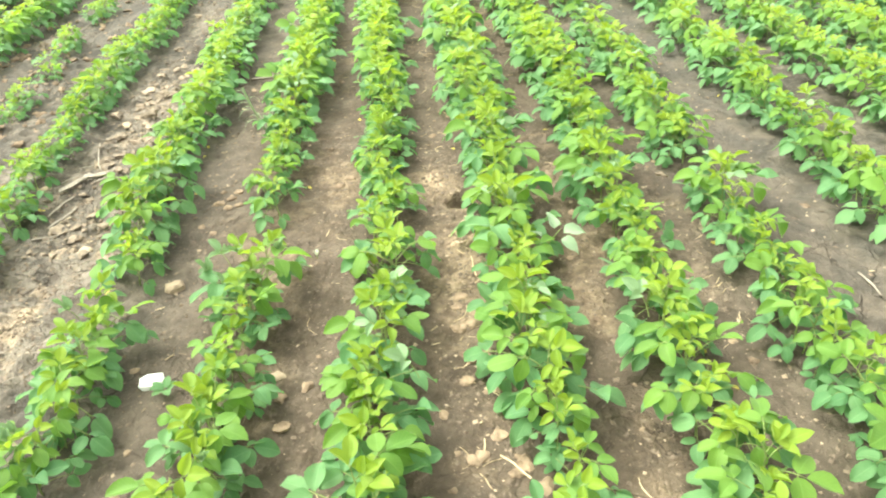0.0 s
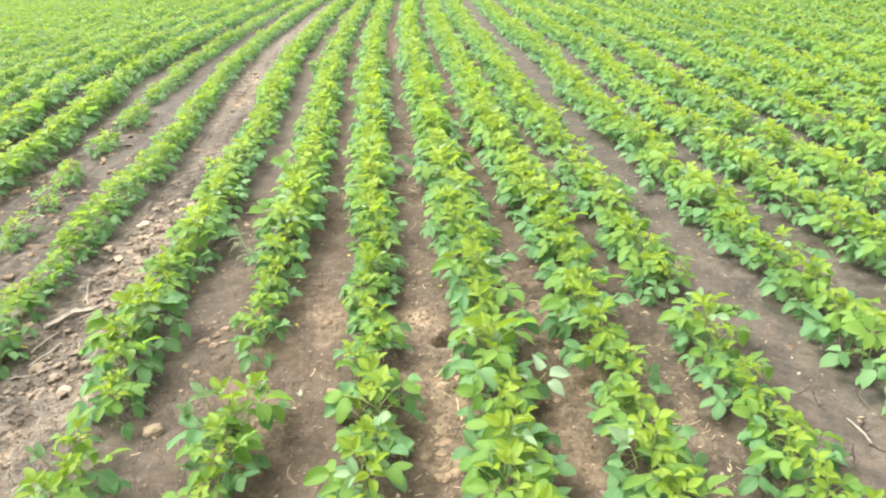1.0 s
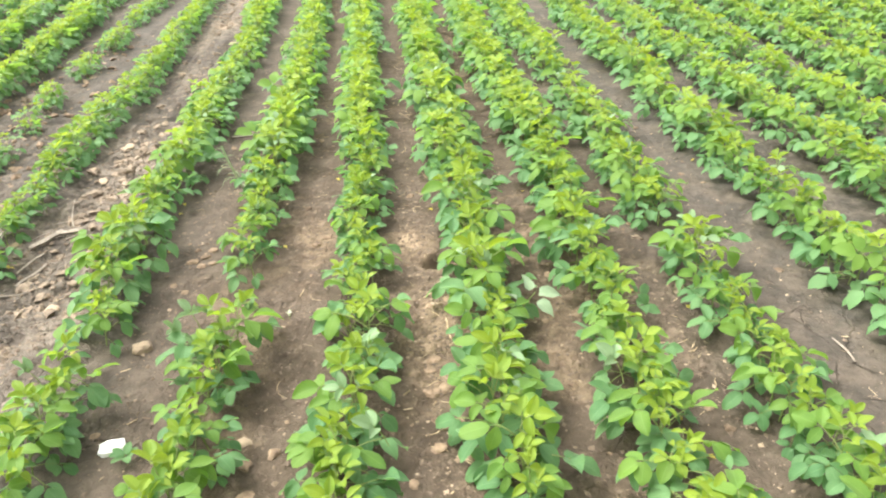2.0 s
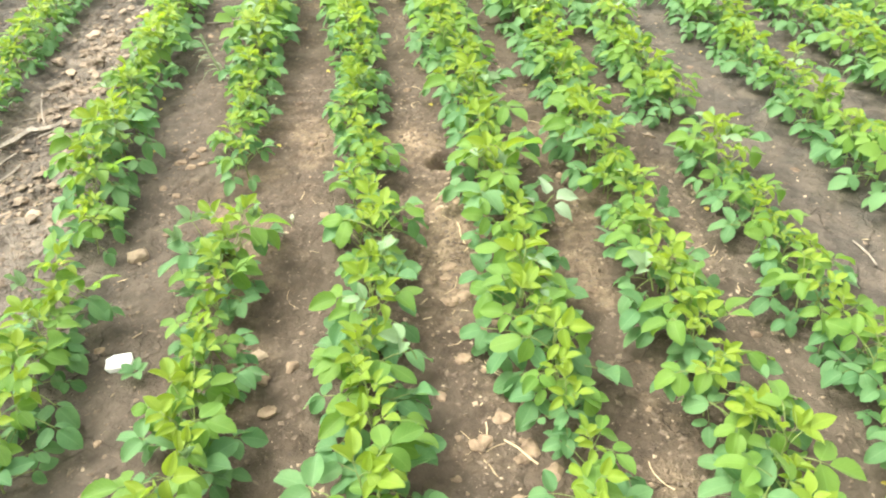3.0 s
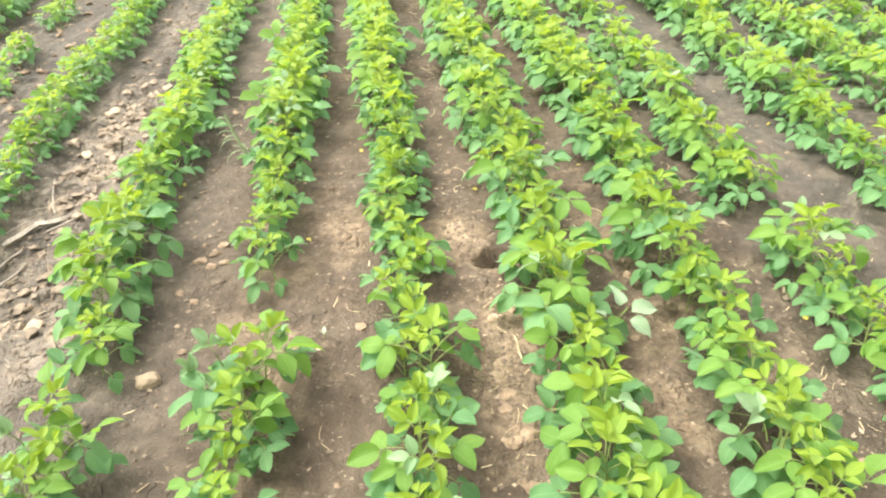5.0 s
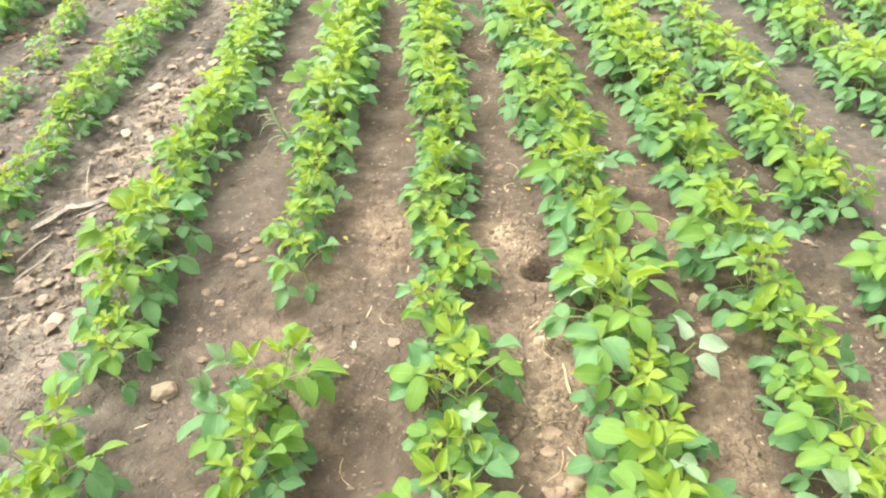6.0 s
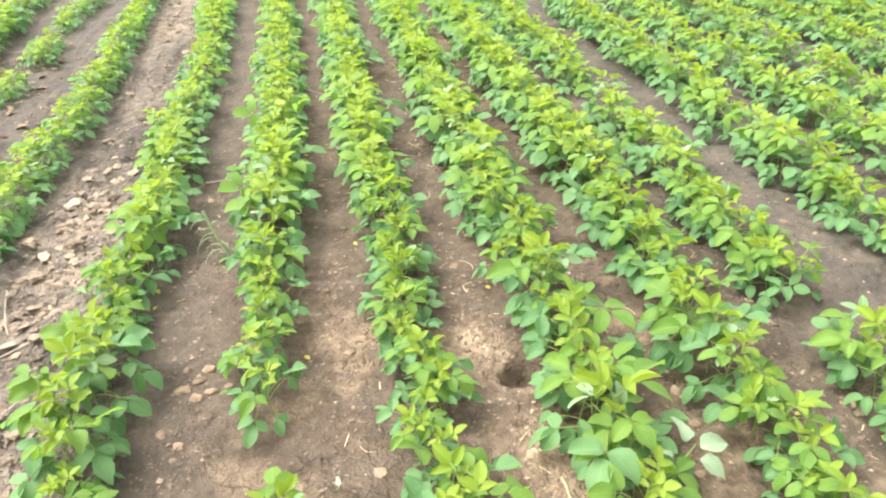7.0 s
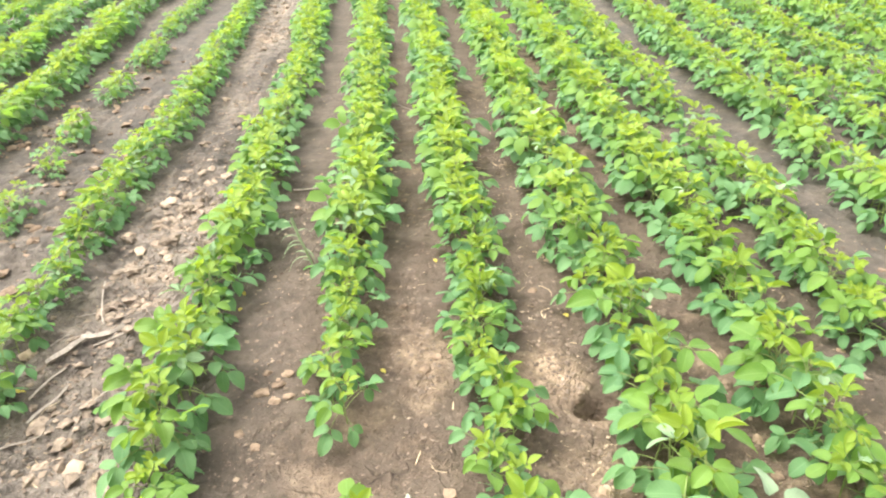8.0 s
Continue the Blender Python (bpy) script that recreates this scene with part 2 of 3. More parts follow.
def dryness_and_shade(x, y):
    """0: dark soil, damp and, beside row a, shaded; 1: dry pale crust."""
    d = 0.27 + 0.55 * (value_noise(x, y, 0.5, 6) - 0.5) + 0.55 * (value_noise(x, y, 0.17, 8) - 0.5) + 0.35 * (value_noise(x, y, 0.07, 12) - 0.5)
    d = d + 0.42 * np.exp(-((across(x, y) + 1.25) / 0.24) ** 4)
    d = d + 1.1 * blob(x, y, 0.075, 2.63, 0.08, 0.12) + 0.80 * blob(x, y, 0.13, 2.15, 0.12, 0.42) + 0.22 * blob(x, y, 0.12, 1.5, 0.11, 0.5)
    d = d + 0.18 * blob(x, y, -0.56, 2.22, 0.16, 0.08) + 0.4 * blob(x, y, -0.28, 2.6, 0.07, 0.25) + 0.15 * blob(x, y, 0.9, 2.3, 0.12, 0.5)
    d = d + 0.35 * blob(x, y, 0.48, 1.25, 0.12, 0.3) + 0.3 * blob(x, y, 0.5, 2.0, 0.1, 0.3) + 0.2 * blob(x, y, 0.86, 1.6, 0.08, 0.4) - 0.45 * np.exp(-((across(x, y) - 1.3) / 0.17) ** 2)
    d = d - 0.35 * blob(x, y, 0.1, 3.5, 0.1, 0.7) - 0.3 * blob(x, y, -0.3, 1.7, 0.1, 0.4) - 0.25 * blob(x, y, -0.72, 3.0, 0.13, 0.8) - 0.3 * blob(x, y, -0.75, 1.7, 0.12, 0.25)
    # darker furrow bands; the one right of row a holds damp and the row's shade
    d = d - 0.30 * np.exp(-((x + 0.78) / 0.14) ** 2) * (1 - 0.9 * blob(x, y, -0.66, 2.25, 0.2, 0.16)) - 0.22 * np.exp(-((x - 0.90) / 0.12) ** 2) - 0.12 * np.exp(-((x + 0.30) / 0.12) ** 2)
    return np.clip(d, 0, 1.6)


def cracking(x, y):
    """Where the drying soil has split."""
    c = 0.25 * np.exp(-((across(x, y) + 1.3) / 0.25) ** 4)
    for cx, cy, rx, ry in ((0.10, 2.15, 0.13, 0.42), (0.46, 1.15, 0.14, 0.32), (-0.74, 1.55, 0.16, 0.40), (-0.42, 2.24, 0.22, 0.14), (-1.20, 2.25, 0.16, 0.45), (1.28, 1.70, 0.14, 0.35), (-0.80, 2.12, 0.12, 0.16)):
        c = c + blob(x, y, cx, cy, rx, ry) * 0.9
    return np.clip(c, 0, 1)


def mesh_of(name, verts, faces, mats, mat_index=None, uvs=None, smooth=True):
    """A mesh from arrays: faces is a list of arrays of equal-sided faces."""
    me = bpy.data.meshes.new(name)
    me.vertices.add(len(verts))
    me.vertices.foreach_set("co", np.asarray(verts, np.float32).ravel())
    loops = np.concatenate([f.ravel() for f in faces]).astype(np.int32)
    sizes = np.concatenate([np.full(len(f), f.shape[1]) for f in faces]).astype(np.int32)
    me.loops.add(len(loops))
    me.loops.foreach_set("vertex_index", loops)
    me.polygons.add(len(sizes))
    me.polygons.foreach_set("loop_start", np.concatenate([[0], np.cumsum(sizes)[:-1]]).astype(np.int32))
    if mat_index is not None:
        me.polygons.foreach_set("material_index", np.asarray(mat_index, np.int32))
    me.polygons.foreach_set("use_smooth", np.full(len(sizes), smooth))
    if uvs is not None:
        me.uv_layers.new(name="UVMap").data.foreach_set("uv", np.asarray(uvs, np.float32)[loops].ravel())
    for m in mats:
        me.materials.append(m)
    me.update(calc_edges=True)
    me.validate()
    return me


def steps(lo, hi, step, reach, grow=1.22):
    """Even steps from lo to hi, then ever longer ones out to the reach on both sides."""
    mid = np.arange(lo, hi + step / 2, step)
    out, s, v = [], step, 0.0
    while v < reach:
        s *= grow
        v += s
        out.append(v)
    out = np.array(out)
    return np.concatenate([(lo - out)[::-1], mid, mid[-1] + out])


gx, gy = steps(-2.2, 2.2, 0.0132, 1500), steps(0.85, 4.5, 0.0132, 1500)
X, Y = np.meshgrid(gx, gy)
nx, ny = len(gx), len(gy)
idx = np.arange(nx * ny).reshape(ny, nx)
quads = np.stack([idx[:-1, :-1], idx[:-1, 1:], idx[1:, 1:], idx[1:, :-1]], -1).reshape(-1, 4)
ground_mesh = mesh_of("ground", np.stack([X, Y, ground_z(X, Y)], -1).reshape(-1, 3), [quads], [SOIL])
ground_mesh.attributes.new("dryness_and_shade", "FLOAT", "POINT").data.foreach_set("value", dryness_and_shade(X, Y).astype(np.float32).ravel())
# grey silt left of the rows, with the lens's greying at both sides painted in
ground_mesh.attributes.new("silt_and_lens_grey", "FLOAT", "POINT").data.foreach_set("value", np.clip(np.maximum((-0.55 - across(X, Y)) / 0.5, (across(X, Y) - 0.7) / 0.7), 0, 1).astype(np.float32).ravel())
ground_mesh.attributes.new("cracked", "FLOAT", "POINT").data.foreach_set("value", cracking(X, Y).astype(np.float32).ravel())
ground = tagged(new("ground", ground_mesh), "bare brown loam with dry crust, cracks and crumbs", "soil", kind="structure")


# ---- soybean leaves ----
class Build:
    """Collects vertices, faces, material numbers and texture places of one mesh."""

    def __init__(self):
        self.v, self.tri, self.quad, self.mt, self.mq, self.uv, self.n = [], [], [], [], [], [], 0

    def add(self, verts, faces, mat, uv=None):
        verts = np.asarray(verts, float)
        for f in faces:
            if len(f) == 3:
                self.tri.append([i + self.n for i in f])
                self.mt.append(mat)
            else:
                self.quad.append([i + self.n for i in f])
                self.mq.append(mat)
        self.v.append(verts)
        self.uv.append(np.zeros((len(verts), 2)) if uv is None else np.asarray(uv, float))
        self.n += len(verts)

    def arrays(self):
        return (np.concatenate(self.v), np.array(self.tri, int).reshape(-1, 3), np.array(self.quad, int).reshape(-1, 4),
                np.array(self.mt, int), np.array(self.mq, int), np.concatenate(self.uv))

    def mesh(self, name, mats, smooth=True):
        v, t, q, mt, mq, uv = self.arrays()
        faces = [f for f in (t, q) if len(f)]
        return mesh_of(name, v, faces, mats, np.concatenate([mt, mq]), uv, smooth)


def turn(rx=0, ry=0, rz=0):
    return np.array(Euler((rx, ry, rz)).to_matrix())


def blade(b, mat, base, rot, length, width, fold, droop, wave, cols, rows, peak=0.42, teeth=0.0, point=1.0):
    """One leaflet from its base along +y of rot: oval, folded along the midrib, drooping to the tip."""
    verts, uv, faces, index = [], [], [], []
    p, q = peak * 1.25 * point, (1 - peak) * 1.08 * point
    most = (p / (p + q)) ** p * (q / (p + q)) ** q
    for j in range(rows + 1):
        s = j / rows
        w = 0.0 if j in (0, rows) else s ** p * (1 - s) ** q / most * width / 2 * (1 + teeth * (-1) ** j * min(1.0, 3 * s))
        ring = []
        for i in range(cols + 1):
            u = 2 * i / cols - 1
            if w == 0 and i:
                ring.append(ring[0])
                continue
            x = u * w
            z = fold * x * x / (w + 1e-6) - droop * length * s * s + wave * length * math.sin(6.0 * s + 2.0 * u) * abs(u)
            ring.append(len(verts))
            verts.append((x, s * length, z))
            uv.append((0.5 + u / 2 if w else 0.5, s))
        index.append(ring)
    for j in range(rows):
        for i in range(cols):
            q = [index[j][i], index[j][i + 1], index[j + 1][i + 1], index[j + 1][i]]
            q = list(dict.fromkeys(q))
            if len(q) > 2:
                faces.append(q)
    b.add(np.asarray(verts) @ rot.T + base, faces, mat, uv)


def tube(b, mat, points, radii, sides=4):
    points = [np.asarray(p, float) for p in points]
    verts, faces = [], []
    for k, p in enumerate(points):
        d = points[min(k + 1, len(points) - 1)] - points[max(k - 1, 0)]
        d = d / (np.linalg.norm(d) + 1e-9)
        a = np.cross(d, (0.31, 0.17, 0.93) if abs(d[2]) < 0.9 else (1.0, 0.1, 0.0))
        a = a / np.linalg.norm(a)
        c = np.cross(d, a)
        for i in range(sides):
            t = 2 * math.pi * i / sides
            verts.append(p + radii[k] * (a * math.cos(t) + c * math.sin(t)))
    for k in range(len(points) - 1):
        for i in range(sides):
            j = (i + 1) % sides
            faces.append([k * sides + i, k * sides + j, (k + 1) * sides + j, (k + 1) * sides + i])
    faces.append(list(range((len(points) - 1) * sides, len(points) * sides))) if sides in (3, 4) else None
    b.add(verts, faces, mat)


def trifoliate(b, seed, lod, mats=(0, 1), reach=0.085, rise=38, size=0.055, hang=12, age=0, apart=None):
    """A three-part soybean leaf on its stalk, growing from the origin along +y and up."""
    r = random.Random(seed)
    e = radians(rise + r.uniform(-10, 10))
    p = reach * r.uniform(0.75, 1.2)
    tip = np.array((r.uniform(-0.08, 0.08) * p, p * math.cos(e), p * math.sin(e)))
    cols, rows = ((4, 11), (2, 4), (1, 2))[lod]
    if lod < 2:
        n = 4 if lod == 0 else 1
        pts = [tip * (k / n) + np.array((0, 0, 0.10 * p * math.sin(math.pi * k / n))) for k in range(n + 1)]
        tube(b, mats[1], pts, [0.0017 - 0.0006 * k / n for k in range(n + 1)], 4 if lod == 0 else 3)
    yaw = r.uniform(-20, 20)
    tilt = -hang + r.uniform(-28, 28)
    lean = r.uniform(-34, 34)
    for k, side in enumerate((0, -1, 1)):
        L = size * (1.08 if side == 0 else 0.96) * r.uniform(0.9, 1.1)
        W = L * r.uniform(0.56, 0.75) * (0.84 if age > 1 else 1.0)
        rot = turn(0, radians(lean), radians(yaw)) @ turn(0, 0, radians(side * r.uniform(-78, -60))) @ turn(radians(tilt * (1 if side == 0 else 0.9) + r.uniform(-17, 17)), radians(r.uniform(-24, 24)), 0)
        fwd = rot @ np.array((0, 1, 0))
        arm = 0.24 * size if side == 0 else 0.05 * size
        at = tip + fwd * arm
        if lod == 0:
            tube(b, mats[1], [tip, at + fwd * 0.002], [0.0011, 0.0008], 3)
        if lod == 2:
            L, W = L * 1.06, W * 1.25
        leaflet = b
        if apart is not None:
            leaflet = Build()
            apart.append(leaflet)
        blade(leaflet, mats[0], at, rot, L, W, r.uniform(-0.15, 0.7) + (0.3 if age > 1 else 0.0), r.uniform(0.05, 0.42), r.uniform(0.015, 0.07), cols, rows, peak=r.uniform(0.40, 0.50), teeth=0.03 if lod == 0 else 0.0, point=1.40 if age > 1 else r.uniform(1.05, 1.42))


def leaf_kind(age):
    return {0: dict(age=0, reach=0.090, rise=16, size=0.058, hang=9), 1: dict(age=1, reach=0.076, rise=36, size=0.061, hang=10), 2: dict(age=2, reach=0.040, rise=58, size=0.051, hang=-16), 3: dict(age=3, reach=0.055, rise=50, size=0.048, hang=-40)}[age]


LEAF_VARIANTS = 9
LEAF_MATS = (LEAF_OLD, LEAF_MID, LEAF_NEW, LEAF_PALE)
leaf_meshes, leaf_arrays, leaf_pieces = {}, {}, {}
for age in range(4):
    for k in range(LEAF_VARIANTS):
        for lod in range(3):
            b = Build()
            trifoliate(b, 100 * age + k, lod, **leaf_kind(age))
            if lod == 0:
                leaf_meshes[age, k] = b.mesh("leaf", [LEAF_MATS[age], STEM])
                b, three = Build(), []
                trifoliate(b, 100 * age + k, 0, mats=(0, 0), apart=three, **leaf_kind(age))
                leaf_pieces[age, k] = (b.mesh("leaf", [STEM]), [p.mesh("leaflet", [LEAF_MATS[age]]) for p in three])
            else:
                leaf_arrays[age, k, lod] = b.arrays()


def plant_plan(seed):
    """Height of the stem and its leaves: (age, variant, place, turn about z, scale)."""
    r = random.Random(5000 + seed)
    h = r.uniform(0.155, 0.195)
    lean = (r.uniform(-0.03, 0.03), r.uniform(-0.02, 0.02))
    leaves = []
    n = r.choice((10, 11, 11, 11))
    first = r.uniform(0, 360)
    for i in range(n):
        s = i / (n - 1)
        z = h * (0.18 + 0.82 * s ** 0.9)
        age = 0 if s < 0.46 else 1 if s < 0.76 else 2
        scale = (0.86 + 0.26 * math.sin(math.pi * min(1, s * 1.25))) * r.uniform(0.80, 1.10)
        a = first + 180 * (i % 2) + r.uniform(-55, 55) + 22 * i
        # a pale leaf on every fifth plant: turned undersides and painted leaf highlights
        if seed % 5 == 2 and i == n - 3:
            age, scale = 3, 0.9
        leaves.append((age, r.randrange(LEAF_VARIANTS), (lean[0] * s, lean[1] * s, z), radians(a), scale))
    return h, lean, leaves


def stem_build(h, lean, lod=0):
    b = Build()
    n = 4 if lod == 0 else 2
    pts = [(lean[0] * k / n, lean[1] * k / n, -0.02 + (h + 0.02) * k / n) for k in range(n + 1)]
    tube(b, 0, pts, [0.0030 - 0.0016 * k / n for k in range(n + 1)], 5 if lod == 0 else 3)
    return b


def part(name, mesh, parent, label="", at=None):
    ob = new(name, mesh)
    ob.parent = parent
    if at is not None:
        ob.matrix_basis = at
    if label:
        tagged(ob, label)
    return ob


def soybean_plant(seed, leaflets):
    """One plant; with leaflets, each leaf is a stalk that carries three leaflets of their own."""
    h, lean, leaves = plant_plan(seed)
    ob = tagged(new("soybean_plant"), "young green soybean plant with three-part leaves, rooted in a row", "soybean plant", "soybean plants in the rows")
    part("stem", stem_build(h, lean).mesh("stem", [STEM]), ob)
    for age, k, place, a, s in leaves:
        at = Matrix.LocRotScale(place, Euler((0, 0, a)), (s, s, s))
        if not leaflets:
            part("leaf", leaf_meshes[age, k], ob, "", at)
            continue
        stalk_mesh, three = leaf_pieces[age, k]
        leaf = part("leaf", stalk_mesh, ob, "", at)
        for piece in three:
            part("leaflet", piece, leaf)
    return ob


PLANTS = 16
plans = [plant_plan(s) for s in range(PLANTS)]


def joined_plant(seed, lod, keep=1.0, grow=1.0):
    """All of one plant as arrays, for the joined plants farther off."""
    h, lean, leaves = plans[seed]
    vs, ts, qs, mt, mq, n = [], [], [], [], [], 0
    r = random.Random(seed)
    sets = []
    for age, k, place, a, s in leaves:
        if r.random() > keep:
            continue
        v, t, q, a1, a2, _ = leaf_arrays[age, k, lod]
        sets.append(((v * s * grow) @ turn(0, 0, a).T + np.array(place), t, q, np.where(a1 == 0, age, 4), np.where(a2 == 0, age, 4)))
    if lod == 1:
        v, t, q, a1, a2, _ = stem_build(h, lean, 1).arrays()
        sets.append((v, t, q, a1 * 0 + 4, a2 * 0 + 4))
    for v, t, q, a1, a2 in sets:
        vs.append(v), ts.append(t + n), qs.append(q + n), mt.append(a1), mq.append(a2)
        n += len(v)
    return [np.concatenate(x) for x in (vs, ts, qs, mt, mq)]


# ---- the rows ----
# x of the row at some distances along it, its usual spread, and bare stretches (from, to)
ROWS = {}


def add_row(name, line, spread, bare=(), thin=()):
    ROWS[name] = dict(line=line, spread=spread, bare=bare, thin=thin)


add_row("a", line=((0, -0.89), (1.5, -0.90), (1.85, -0.93), (2.6, -0.96), (8, -0.965)), spread=0.95, bare=((1.90, 2.10),), thin=((2.1, 2.3, 0.85),))
add_row("b", line=((0, -0.56), (1.3, -0.535), (1.62, -0.50), (2.1, -0.50), (8, -0.50)), spread=1.0, bare=((2.07, 2.42),), thin=((1.42, 1.84, 0.84), (2.36, 2.62, 0.74), (2.5, 3.3, 0.86)))
add_row("c", line=((0, -0.14), (1.3, -0.135), (1.9, -0.10), (8, -0.11)), spread=1.02, bare=((2.50, 2.54),), thin=((1.98, 2.74, 0.82),))
add_row("d", line=((0, 0.28), (1.45, 0.29), (2.0, 0.315), (8, 0.325)), spread=1.08, bare=((1.17, 1.21),), thin=((1.86, 2.0, 0.80), (1.0, 1.30, 0.80)))
add_row("e", line=((0, 0.63), (1.4, 0.64), (2.2, 0.68), (3.0, 0.73), (8, 0.715)), spread=1.08, bare=(), thin=((1.8, 2.3, 0.85), (1.0, 1.2, 0.85)))
add_row("f", line=((0, 0.99), (1.3, 1.005), (2.3, 1.04), (2.7, 1.05), (4.2, 1.10), (8, 1.06)), spread=1.0, bare=((2.34, 2.56), (3.88, 4.02), (4.3, 4.6)), thin=((1.3, 2.1, 0.84),))
add_row("g", line=((0, 1.55), (2.8, 1.53), (5, 1.58), (8, 1.57)), spread=1.0, bare=((6.9, 7.0),))
add_row("h", line=((0, 1.98), (8, 2.02)), spread=0.93, bare=())
add_row("i", line=((0, 2.36), (8, 2.39)), spread=0.93, bare=((4.45, 4.6),))
add_row("j", line=((0, 2.84), (8, 2.84)), spread=0.93, bare=())
add_row("z", line=((0, -1.50), (2.6, -1.51), (3.5, -1.565), (8, -1.56)), spread=0.82, bare=((3.36, 3.44), (5.2, 5.26)))
add_row("y", line=((0, -1.95), (3.95, -1.99), (5.0, -2.12), (8, -2.05)), spread=0.72, thin=((3.5, 4.5, 0.8),), bare=((0, 3.6), (3.98, 4.28), (4.54, 4.72), (5.0, 5.36), (5.8, 6.2), (6.85, 7.15)))
add_row("x", line=((0, -2.50), (8, -2.52)), spread=0.98, bare=())
add_row("w", line=((0, -3.02), (8, -3.02)), spread=0.98, bare=())
for k in range(40):
    add_row("left%d" % k, line=((0, -3.45 - 0.42 * k), (8, -3.45 - 0.42 * k)), spread=0.95, bare=())
    add_row("right%d" % k, line=((0, 3.25 + 0.41 * k), (8, 3.25 + 0.41 * k)), spread=0.95, bare=())


def row_x(row, y):
    ys, xs = zip(*row["line"])
    return float(np.interp(y, ys, xs) * fan(y) + bend(y))


singles = {(s, fine): soybean_plant(s, fine) for s in range(PLANTS) for fine in (False, True)}
used = set()
rp = random.Random(31)
spots = {"near": [], "mid": [], "next": [], "beside": [], "far": [], "out": []}
for name, row in ROWS.items():
    y = -3.5
    while y < 50:
        x = row_x(row, y)
        inside = abs(x) < 0.66 * y + 1.1
        if name in "abcdef" and 0.92 < y < 3.35 or name == "g" and 2.15 < y < 3.3 or name == "z" and 2.5 < y < 3.6:
            zone, gap = "near", 0.068
        elif inside and 0.7 < y < 7.5:
            zone, gap = "mid", 0.066
        elif inside and 7.5 <= y < 12:
            zone, gap = "next", 0.08
        elif inside and y >= 12:
            zone, gap = "far", 0.11 if y < 20 else 0.17 if y < 29 else 0.45
        elif abs(x) < 6 and -3.5 < y < 9:
            zone, gap = "beside", 0.10
        else:
            zone, gap = "out", 0.25
        if not any(lo <= y <= hi for lo, hi in row["bare"]):
            thin = min([1.0] + [1 - (1 - f) * min(1.0, max(0.0, min(y - lo, hi - y) / 0.12 + 0.5)) for lo, hi, f in row.get("thin", ())])
            swell = 0.86 + 0.22 * float(value_noise(np.array(y), np.array(x * 3), 0.35, 12))
            spots[zone].append((x + rp.gauss(0, 0.018), y, rp.uniform(0, 360), row["spread"] * thin * swell * rp.uniform(0.90, 1.10)))
        y += gap * rp.uniform(0.7, 1.3)

grown = []
for x, y, a, s in spots["near"]:
    k = rp.randrange(PLANTS), y < 1.85
    m = pose(x, y, float(ground_z(x, y)), rp.uniform(-6, 6), rp.uniform(-6, 6), a) @ Matrix.Diagonal((s, s, s, 1))
    if k in used:
        grown.append(copy_thing(singles[k], m))
    else:
        singles[k].matrix_basis = m
        used.add(k)
        grown.append(singles[k])
for k, ob in singles.items():
    if k not in used:
        for o in (*ob.children_recursive, ob):
            bpy.data.objects.remove(o)


# leaves whose pale undersides are turned up
for x, y, z, a in ((-0.60, 1.93, 0.14, 100), (-0.57, 1.90, 0.12, 150), (-0.56, 1.97, 0.15, 60), (-0.95, 1.78, 0.16, 120), (0.58, 1.55, 0.17, 40), (-0.02, 1.42, 0.16, 80), (-0.99, 2.9, 0.17, 110)):
    near = min(grown, key=lambda o: (o.location.x - x) ** 2 + (o.location.y - y) ** 2)
    at = near.matrix_basis.inverted() @ pose(x, y, z - 0.04, 20, 0, a)
    part("leaf", leaf_meshes[3, rp.randrange(LEAF_VARIANTS)], near, "leaf with its pale underside turned up", at)


def join_plants(name, places, lod, label, keep=1.0, grow=1.0):
    stock = [joined_plant(s, lod, keep, grow) for s in range(PLANTS)]
    V, T, Q, MT, MQ, n = [], [], [], [], [], 0
    r = random.Random(len(places))
    zs = ground_z([p[0] for p in places], [p[1] for p in places])
    for (x, y, a, s), z in zip(places, zs):
        v, t, q, mt, mq = stock[r.randrange(PLANTS)]
        rot = turn(radians(r.uniform(-7, 7)), radians(r.uniform(-7, 7)), radians(a))
        V.append((v * s) @ rot.T + (x, y, z)), T.append(t + n), Q.append(q + n), MT.append(mt), MQ.append(mq)
        n += len(v)
    T, Q = np.concatenate(T), np.concatenate(Q)
    faces = [f for f in (T, Q) if len(f)]
    me = mesh_of(name, np.concatenate(V), faces, [*LEAF_MATS, STEM], np.concatenate(MT + MQ))
    return tagged(new(name, me), label, "soybean plants", kind="stuff")


join_plants("soybean_rows_beyond", spots["mid"], 1, "rows of young green soybean plants on brown soil")
join_plants("soybean_rows_farther", spots["next"], 2, "rows of young green soybean plants on brown soil", 1.0, 1.06)
join_plants("soybean_rows_beside", spots["beside"], 2, "rows of young green soybean plants on brown soil", 0.85, 1.12)
join_plants("soybean_field_far", spots["far"], 2, "closed green canopy of soybean rows far off", 0.8, 1.18)
join_plants("soybean_field_around", [p for p in spots["out"] if abs(p[0]) < 13], 2, "rows of young soybean plants all round", 0.5, 1.5)


